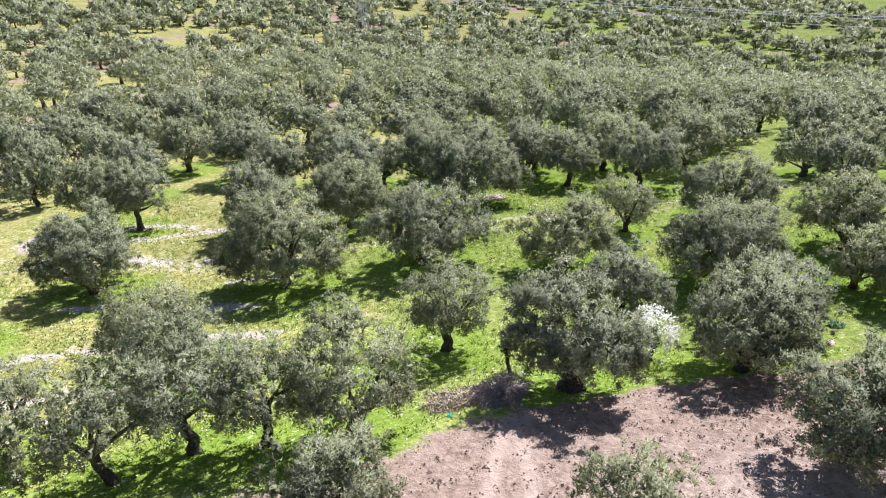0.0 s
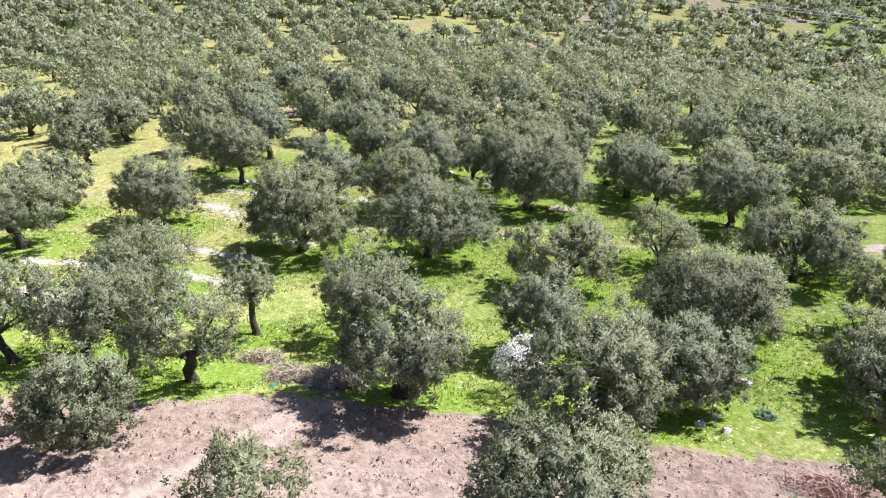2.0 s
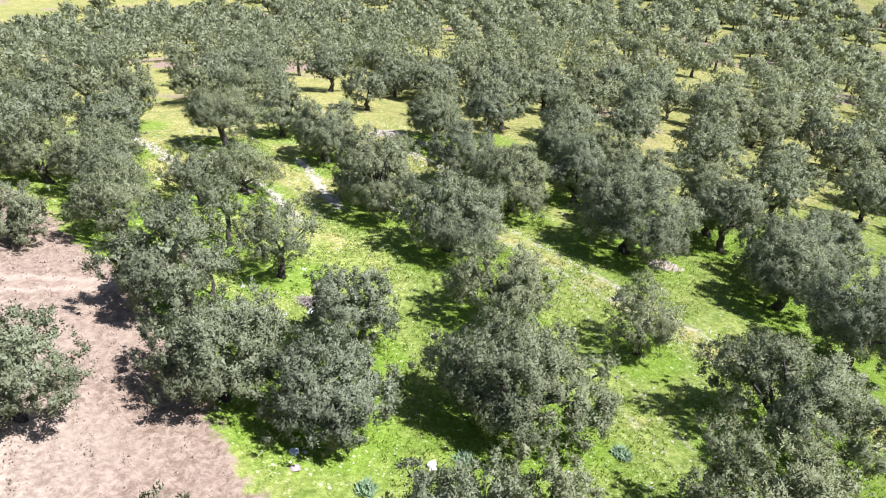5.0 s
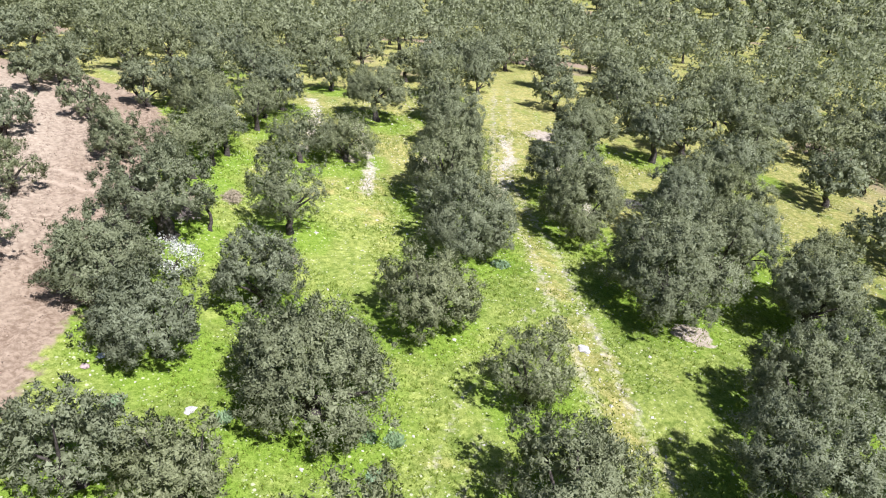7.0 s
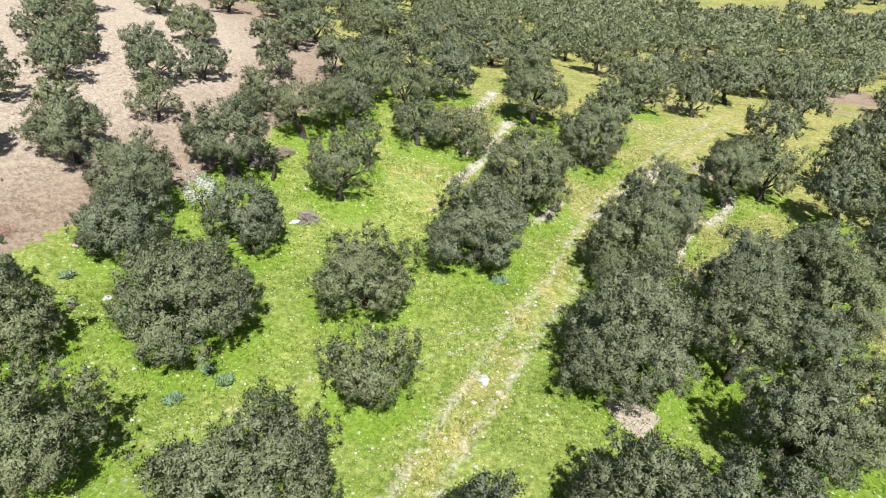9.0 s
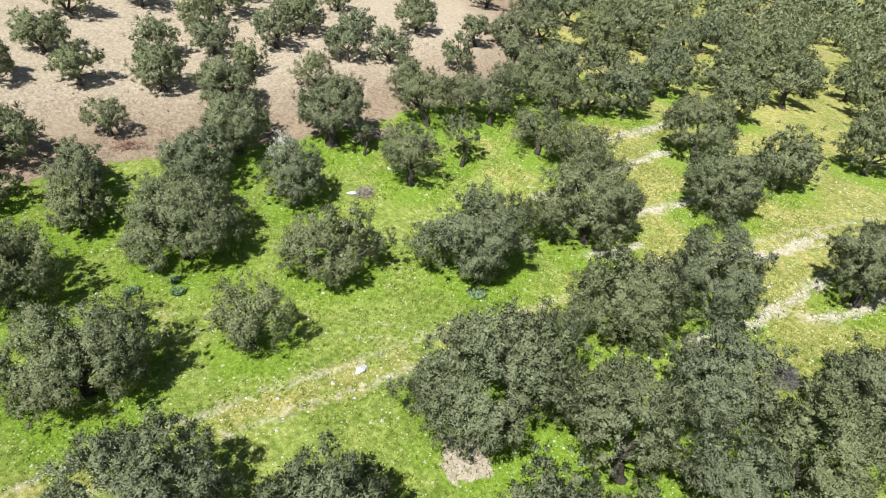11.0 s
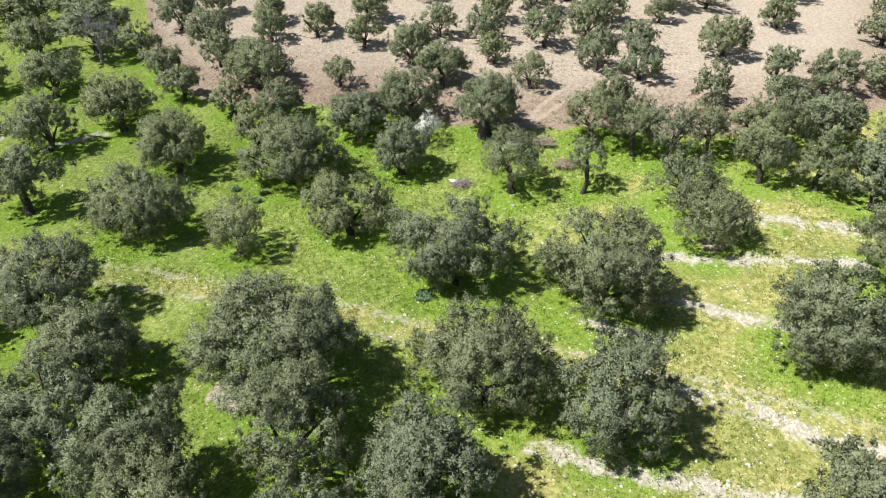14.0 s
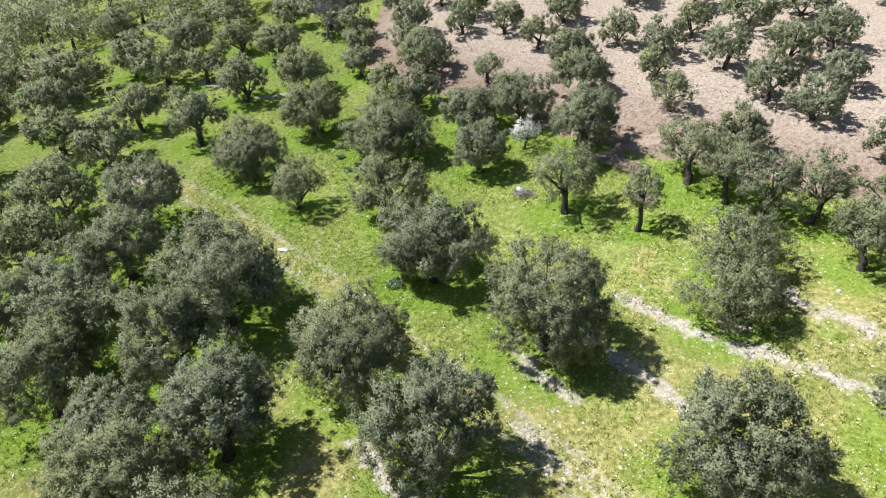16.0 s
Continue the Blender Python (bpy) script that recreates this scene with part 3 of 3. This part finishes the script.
for gx in np.arange(-330, 130, step):
    for gy in np.arange(-170, 290, step):
        x, y = gx + rng.uniform(-1.8, 1.8), gy + rng.uniform(-1.8, 1.8)
        r = math.hypot(x, y)
        if r < 17.5 or rng.random() < (0.08 if r < 60 else 0.2 if y > 0.4 * x > 0 else 0.40) or line_distance(x, y, TRACK) < 2.0:
            continue
        if r < 27 and field_side(x, y) > -1.5 or field_side(x, y) > 0 and rng.random() < 0.3:
            continue
        if any((x - a) ** 2 + (y - b) ** 2 < 1.9**2 for a, b in GLADES_NEAR) or any((x - a) ** 2 + (y - b) ** 2 < (2.4 + 0.022 * r) ** 2 for a, b in GLADES_FAR):
            continue
        if r > 95 and noise.noise((x * 0.024, y * 0.024, 3.1)) > 0.42:
            continue
        spots.append((r, x, y))
spots.sort()
kept = [(r, x, y) for r, x, y in spots if r > 60 or all((x - a) ** 2 + (y - b) ** 2 > (2.0 + c * 0.5) ** 2 for a, b, c in places)]
far_spots, used = [], 0
for r, x, y in kept:
    wide, tall, turn = rng.uniform(0.85, 1.25), rng.uniform(0.82, 1.15), rng.uniform(0, 6.28)
    if field_side(x, y) > 0:
        wide, tall = wide * 0.9, tall * 0.82
    elif x > 0 and y > 0.3 * x:
        wide = wide * 1.18
    elif r < 60:
        wide = wide * 0.93
    if used < 150:
        src = kinds[(used | 1) % len(kinds) if field_side(x, y) > 0 and used >= len(kinds) else used % len(kinds)]
        if used < len(kinds):
            src.matrix_basis = stand(x, y, turn)
            src.scale = (wide, wide, tall)
        else:
            made = copy_thing(src, stand(x, y, turn))
            made.scale = (wide, wide, tall)
        used += 1
    else:
        far_spots.append((r, x, y, wide, tall, turn))

crowns, stems, rounds = [], [], []
for r, x, y, wide, tall, turn in far_spots:
    way = math.degrees(math.atan2(y, x)) % 360
    if r > 125 and not 85 < way < 290 or r > 330 or (r > 170 and way > 235):
        continue
    n, ll, ww = (640, 0.33, 0.24) if r < 75 else (260, 0.5, 0.42) if not 85 < way < 290 else (440, 0.44, 0.34) if r < 110 else (230, 0.75, 0.64) if r < 190 else (80, 1.35, 1.25)
    hub, size, c, s, ways = crown_form(rng, 4.5 * wide, 3.9 * tall, 0.5, 70, fill=0.6, fine=0.4)
    v, f, m = together(inner_leaves(rng, hub, size, int(0.5 * n), 1.15 * ll, 0.75, 1.1), leaves(rng, c, s, ways, n - int(0.5 * n), ll, 0.7 * ww, 0.95))
    base = np.array([x, y, float(height(x, y))])
    crowns.append((v + base, f))
    rounds.append(m)
    top = np.array([rng.uniform(-0.2, 0.2), rng.uniform(-0.2, 0.2), 1.6])
    stems.append(tube(base + np.array([[0, 0, -0.2], [0, 0, 0.5], top]), [0.30, 0.2, 0.14], 4, rng, 0.1))
far_wood = new("far_olive_grove", leafage("far_olive_grove", (*merge(crowns), np.concatenate(rounds)), OLIVE))
tagged(far_wood, "distant grey-green olive trees covering the hillside and the valley", "grove", kind="stuff")
far_stems = new("far_olive_trunks", mesh("far_olive_trunks", *merge(stems), BARK, True))
tagged(far_stems, "dark trunks of the distant olive trees", "tree trunks", kind="stuff")

# ---------------------------------------------------------------- flowering tree
BLOSSOM = foliage_material("white_blossom", (0.62, 0.60, 0.56), (0.90, 0.88, 0.86), through=0.3)
TWIG = stone_material("dry_twigs", (0.27, 0.225, 0.19), (0.50, 0.44, 0.38))
GREY_WOOD = stone_material("weathered_grey_wood", (0.20, 0.19, 0.18), (0.42, 0.40, 0.38))


def flowering_tree(seed, x, y, w, h):
    rng = np.random.default_rng(seed)
    tree = tagged(new("almond_tree"), "small almond tree in full white blossom at the field edge", "tree")
    hub, _, centres, sizes, ways = crown_form(rng, w, h, 0.4, 200, fine=0.42)
    wood = trunk_pieces(rng, w, h, 0.4, hub, 7, 5, 0.8, 0.1)
    part("trunk", mesh("trunk", *wood[0], BARK, True), tree)
    for v, f in wood[1:]:
        part("limb", mesh("limb", v, f, BARK, True), tree)
    part("blossom", leafage("blossom", leaves(rng, centres, sizes, ways, 2500, 0.055, 0.05), BLOSSOM), tree, "white blossom")
    tree.matrix_basis = stand(x, y)


flowering_tree(31, 11.1, -0.75, 1.8, 2.0)
flowering_tree(32, -8.8, 35.6, 2.4, 3.0)


def bare_tree(seed, x, y, w, h):
    """A leafless tree: trunk, limbs and a haze of thin twigs."""
    rng = np.random.default_rng(seed)
    tree = tagged(new("bare_tree"), "leafless pale grey tree with fine bare twigs", "tree")
    hub, _, centres, sizes, ways = crown_form(rng, w, h, 0.9, 60)
    wood = trunk_pieces(rng, w, h, 0.8, hub, 7, 7, 0.8, 0.1)
    part("trunk", mesh("trunk", *wood[0], GREY_WOOD, True), tree)
    for v, f in wood[1:]:
        part("limb", mesh("limb", v, f, GREY_WOOD, True), tree)
    part("crown", mesh("crown", *leaves(rng, centres, sizes, ways, 1500, 0.5, 0.022)[:2], GREY_WOOD), tree)
    tree.matrix_basis = stand(x, y)


bare_tree(41, 27.6, 19.8, 3.4, 3.6)


# ---------------------------------------------------------------- brushwood, weeds and litter
def brush_heap(seed, x, y, w, h, n, mat, label):
    rng = np.random.default_rng(seed)
    a, r = rng.uniform(0, 2 * np.pi, n), rng.random(n) ** 0.62
    p1, p2 = rng.uniform(0, 6.28, 2)
    wide = 0.5 * w * r * (1 + 0.3 * np.sin(2 * a + p1) + 0.2 * np.sin(3 * a + p2) + rng.normal(0, 0.1, n))
    at = np.c_[np.cos(a) * wide, np.sin(a) * wide, 0.02 + rng.random(n) * h * (1 - r**1.5) * (0.8 + 0.3 * np.sin(5 * a + p1))]
    way = unit(np.c_[rng.normal(0, 1, (n, 2)), rng.normal(0.2, 0.45, n)])
    side = unit(np.cross(way, rng.normal(0, 1, (n, 3))))
    ll, ww = rng.uniform(0.15, 0.55, (n, 1)), rng.uniform(0.005, 0.013, (n, 1))
    verts = np.stack([at - way * ll / 2 - side * ww, at - way * ll / 2 + side * ww, at + way * ll / 2 + side * ww * 0.5, at + way * ll / 2 - side * ww * 0.5], 1).reshape(-1, 3)
    heap = new("brush_heap", mesh("brush_heap", verts, np.arange(4 * n).reshape(-1, 4), mat))
    heap.matrix_basis = stand(x, y)
    return tagged(heap, label, "brushwood", kind="stuff")


DRY_GRASS = stone_material("dry_grass", (0.30, 0.25, 0.16), (0.55, 0.48, 0.33))
RED_TWIG = stone_material("reddish_twigs", (0.34, 0.21, 0.15), (0.56, 0.40, 0.31))
BRUSH = "heap of grey-brown dry brushwood on the meadow edge"
brush_heap(51, 9.45, -5.9, 1.7, 0.5, 2600, TWIG, BRUSH)
brush_heap(52, 8.65, -6.9, 1.5, 0.3, 1500, DRY_GRASS, "low heap of straw-coloured dry grass beside brushwood")
brush_heap(53, 6.6, -7.6, 1.2, 0.35, 1100, DRY_GRASS, "low heap of straw-coloured dry grass on the meadow")
brush_heap(54, 17.8, 3.5, 1.3, 0.35, 700, RED_TWIG, "reddish-brown heap of cut twigs on ploughed soil")
brush_heap(55, 6.7, -1.7, 1.2, 0.3, 450, TWIG, "low patch of brown dried weeds in the grass")
brush_heap(56, -14.0, 0.3, 1.5, 0.35, 700, stone_material("charred_wood", (0.06, 0.058, 0.055), (0.30, 0.29, 0.275)), "dark grey heap of charred branches among pale stones")

WEED = foliage_material("glaucous_weed", (0.15, 0.24, 0.11), (0.34, 0.43, 0.26), through=0.2)
for k, (x, y, w) in enumerate([(-1.9, 2.4, 0.8), (8.3, 9.3, 0.55), (8.9, 8.9, 0.4), (12.2, 6.6, 0.45), (9.6, 10.4, 0.5), (14.6, 5.0, 0.45)]):
    rng = np.random.default_rng(60 + k)
    n = 260
    a, r = rng.uniform(0, 2 * np.pi, n), np.sqrt(rng.random(n)) * w * 0.5
    at = np.c_[np.cos(a) * r, np.sin(a) * r, np.zeros(n)]
    way = unit(np.c_[rng.normal(0, 1, (n, 2)), rng.uniform(0.4, 1.6, n)])
    side = unit(np.cross(way, (0.1, 0.2, 1.0)))
    ll, ww = rng.uniform(0.10, 0.24, (n, 1)), rng.uniform(0.018, 0.04, (n, 1))
    verts = np.stack([at, at + way * ll * 0.5 + side * ww, at + way * ll, at + way * ll * 0.5 - side * ww], 1).reshape(-1, 3)
    weed = new("thistle", mesh("thistle", verts, np.arange(4 * n).reshape(-1, 4), WEED))
    weed.matrix_basis = stand(x, y)
    tagged(weed, "low bluish-green thistle clump growing in the meadow", "weed", "thistle clumps")


def rock(name, seed, x, y, size, mat, label, category="rock", flat=0.55):
    """An uneven boulder, half sunk into the ground."""
    bm = bmesh.new()
    bmesh.ops.create_icosphere(bm, subdivisions=2, radius=0.5)
    rng = np.random.default_rng(seed)
    for v in bm.verts:
        k = 1 + 0.5 * noise.noise(v.co * 3.4 + Vector((seed, 0, 0))) + rng.uniform(-0.05, 0.05)
        v.co = Vector((v.co.x * k * size[0], v.co.y * k * size[1], v.co.z * k * size[2] * flat + size[2] * 0.12))
    me = bpy.data.meshes.new(name)
    bm.to_mesh(me)
    bm.free()
    me.materials.append(mat)
    ob = new(name, me)
    ob.matrix_basis = stand(x, y, seed * 1.7)
    return tagged(ob, label, category)


WHITE_STONE = stone_material("white_limestone", (0.46, 0.44, 0.40), (0.80, 0.78, 0.74))
rock("boulder", 1, -0.4, 8.85, (0.52, 0.38, 0.28), WHITE_STONE, "flat white limestone boulder beside the wheel track")
rock("boulder", 2, 12.9, 6.0, (0.34, 0.26, 0.3), WHITE_STONE, "white limestone block lying in the grass")
rock("boulder", 3, 14.9, 3.3, (0.34, 0.24, 0.2), stone_material("pink_stone", (0.42, 0.32, 0.28), (0.68, 0.56, 0.5)), "pinkish boulder at the edge of the ploughed field")
SHEET = stone_material("crumpled_plastic", (0.62, 0.68, 0.74), (0.86, 0.89, 0.92))
GREEN_SHEET = stone_material("green_plastic", (0.02, 0.17, 0.11), (0.09, 0.32, 0.22))
rock("plastic_sack", 4, 7.2, -1.3, (0.5, 0.35, 0.2), SHEET, "crumpled pale blue plastic sack in the grass", "litter")
rock("plastic_sack", 5, -14.9, 7.0, (0.5, 0.4, 0.22), SHEET, "crumpled white plastic sack under the trees", "litter")
rock("plastic_sack", 6, 14.4, 2.9, (0.3, 0.25, 0.14), SHEET, "crumpled white plastic sack at the foot of a tree", "litter")
rock("plastic_bag", 7, 9.0, -7.5, (0.2, 0.16, 0.12), GREEN_SHEET, "small turquoise plastic bag beside the brushwood", "litter")


# ---------------------------------------------------------------- loose stones and grass
def scatter_stones():
    rng = np.random.default_rng(77)
    spots = []
    for line in TERRACES:
        p = np.array(line, float)
        for a, b in zip(p[:-1], p[1:]):
            n = int(np.linalg.norm(b - a) * 20)
            spots.append(a + (b - a) * rng.random((n, 1)) + rng.normal(0, 0.24, (n, 2)))
    p = np.array(TRACK[1:10], float)
    for a, b in zip(p[:-1], p[1:]):
        n = int(np.linalg.norm(b - a) * 9)
        spots.append(a + (b - a) * rng.random((n, 1)) + rng.normal(0, 0.75, (n, 2)))
    wide = rng.uniform(-22, 22, (9000, 2))
    dry = 1 / (1 + np.exp(0.45 * (wide[:, 0] * 0.8 + wide[:, 1] * 0.6 + 5.0)))
    spots.append(wide[(rng.random(9000) < 0.2 + 0.45 * dry) & ~in_field(wide[:, 0], wide[:, 1])])
    p = np.concatenate(spots)
    n = len(p)
    form = np.array([(1, 0, 0), (0, 1, 0), (-1, 0, 0), (0, -1, 0), (0.3, 0.2, 0.75), (-0.25, -0.3, 0.7)])
    tri = np.array([(0, 1, 4), (1, 2, 4), (2, 5, 4), (2, 3, 5), (3, 0, 5), (0, 4, 5)])
    size = rng.gamma(1.8, 0.013, (n, 1, 1)) + 0.014
    turn = rng.uniform(0, 6.28, n)
    v = form[None] * size * rng.uniform(0.7, 1.3, (n, 6, 1))
    c, s = np.cos(turn)[:, None], np.sin(turn)[:, None]
    v = np.stack([v[..., 0] * c - v[..., 1] * s, v[..., 0] * s + v[..., 1] * c, v[..., 2]], -1)
    base = np.c_[p, height(p[:, 0], p[:, 1]) - 0.005]
    faces = (tri[None] + 6 * np.arange(n)[:, None, None]).reshape(-1, 3)
    ob = new("field_stones", mesh("field_stones", (v + base[:, None]).reshape(-1, 3), faces, LIMESTONE))
    tagged(ob, "pale limestone rubble strewn over the meadow and terrace edges", "stones", kind="stuff")


scatter_stones()

CLOD = stone_material("dry_soil_clods", (0.20, 0.145, 0.10), (0.46, 0.37, 0.27))


def soil_clods():
    """Clods turned up by the plough, thickest along the furrows."""
    rng = np.random.default_rng(79)
    p = np.c_[rng.uniform(6, 26, 150000), rng.uniform(-22, 11, 150000)]
    side = field_side(p[:, 0], p[:, 1])
    crest = np.sin(side * 9.0 + 0.8 * np.sin(p[:, 1] * 0.3))
    p = p[(side > 0.15) & (rng.random(150000) < 0.30 + 0.10 * crest)]
    n = len(p)
    form = np.array([(1, 0, 0), (-0.4, 0.8, 0), (-0.5, -0.8, 0), (0.1, 0.05, 0.95)])
    tri = np.array([(0, 1, 3), (1, 2, 3), (2, 0, 3)])
    size = rng.gamma(1.6, 0.009, (n, 1, 1)) + 0.012
    turn = rng.uniform(0, 6.28, n)
    v = form[None] * size * rng.uniform(0.6, 1.4, (n, 4, 1))
    c, s = np.cos(turn)[:, None], np.sin(turn)[:, None]
    v = np.stack([v[..., 0] * c - v[..., 1] * s, v[..., 0] * s + v[..., 1] * c, v[..., 2]], -1)
    q = field_side(p[:, 0], p[:, 1])
    base = np.c_[p, height(p[:, 0], p[:, 1]) + np.clip(q * 2, 0, 1) * 0.06 * np.sin(q * 9.0 + 0.8 * np.sin(p[:, 1] * 0.3)) - 0.01]
    faces = (tri[None] + 4 * np.arange(n)[:, None, None]).reshape(-1, 3)
    ob = new("soil_clods", mesh("soil_clods", (v + base[:, None]).reshape(-1, 3), faces, CLOD))
    tagged(ob, "crumbly pinkish-brown clods on the ploughed soil", "soil clods", kind="stuff")


soil_clods()

GRASS = foliage_material("grass_blades", (0.12, 0.178, 0.016), (0.295, 0.35, 0.05), rough=0.8, through=0.35)


def grass_tufts():
    rng = np.random.default_rng(88)
    p = rng.uniform(-21, 21, (60000, 2))
    keep = ~in_field(p[:, 0] + 0.4, p[:, 1]) & (np.hypot(p[:, 0], p[:, 1]) < 21)
    keep &= np.array([noise.noise((x * 0.35, y * 0.35, 0)) > -0.12 for x, y in p])
    p = p[keep]
    n = len(p)
    k = 3
    at = np.repeat(np.c_[p, height(p[:, 0], p[:, 1]) - 0.02], k, 0)
    at[:, :2] += rng.normal(0, 0.05, (n * k, 2))
    way = unit(np.c_[rng.normal(0, 0.6, (n * k, 2)), np.ones(n * k)])
    side = unit(np.cross(way, rng.normal(0, 1, (n * k, 3)))) * rng.uniform(0.012, 0.03, (n * k, 1))
    verts = np.stack([at - side, at + side, at + way * rng.uniform(0.06, 0.17, (n * k, 1))], 1).reshape(-1, 3)
    ob = new("grass_tufts", mesh("grass_tufts", verts, np.arange(3 * n * k).reshape(-1, 3), GRASS))
    tagged(ob, "fresh green spring grass tufts on the meadow", "grass", kind="stuff")


grass_tufts()


# ---------------------------------------------------------------- power line beyond the valley
STEEL = stone_material("galvanised_steel", (0.42, 0.43, 0.45), (0.66, 0.67, 0.68))


def strut(a, b, r):
    rng = np.random.default_rng(5)
    return tube(np.array([a, (np.array(a, float) + b) / 2, b], float), [r, r, r], 4, rng)


def power_pylon(x, y, tall, turn):
    """A lattice tower: four legs, cross braces and one crossarm."""
    tower = tagged(new("power_pylon"), "slim grey steel lattice power pylon beyond the grove", "pylon")
    foot, head = 1.5, 0.3
    corner = lambda k, z: np.array([(1, 1), (-1, 1), (-1, -1), (1, -1)][k % 4] + (0,), float) * (foot + (head - foot) * z / tall) + (0, 0, z)
    for k in range(4):
        part("leg", mesh("leg", *strut(corner(k, -0.3), corner(k, tall), 0.09), STEEL), tower)
    for level in range(7):
        z, up = tall * level / 7, tall * (level + 1) / 7
        for k in range(4):
            part("brace", mesh("brace", *strut(corner(k, z), corner(k + 1, up), 0.05), STEEL), tower)
    part("crossarm", mesh("crossarm", *strut((-2.6, 0, tall - 1.0), (2.6, 0, tall - 1.0), 0.12), STEEL), tower)
    tower.matrix_basis = stand(x, y, turn)


ENDS = ((-143, 105, -7.6), (62, 165, -2.4))
for x, y, z in ENDS:
    power_pylon(x, y, z + 1.0 - float(height(x, y)), 1.9)
for side, drop in ((-2.4, 0.0), (2.4, 0.1), (0.0, 1.9)):
    a, b = (np.array([x - 0.28 * side, y + 0.96 * side, z - drop]) for x, y, z in ENDS)
    k = np.linspace(0, 1, 25)[:, None]
    path = a + (b - a) * k - np.array([0, 0, 2.0]) * 4 * k * (1 - k)
    wire = new("power_cable", mesh("power_cable", *tube(path, np.full(25, 0.06), 5, np.random.default_rng(6)), STEEL, True))
    tagged(wire, "thin pale overhead power cable strung between lattice pylons", "cable", "power cables")
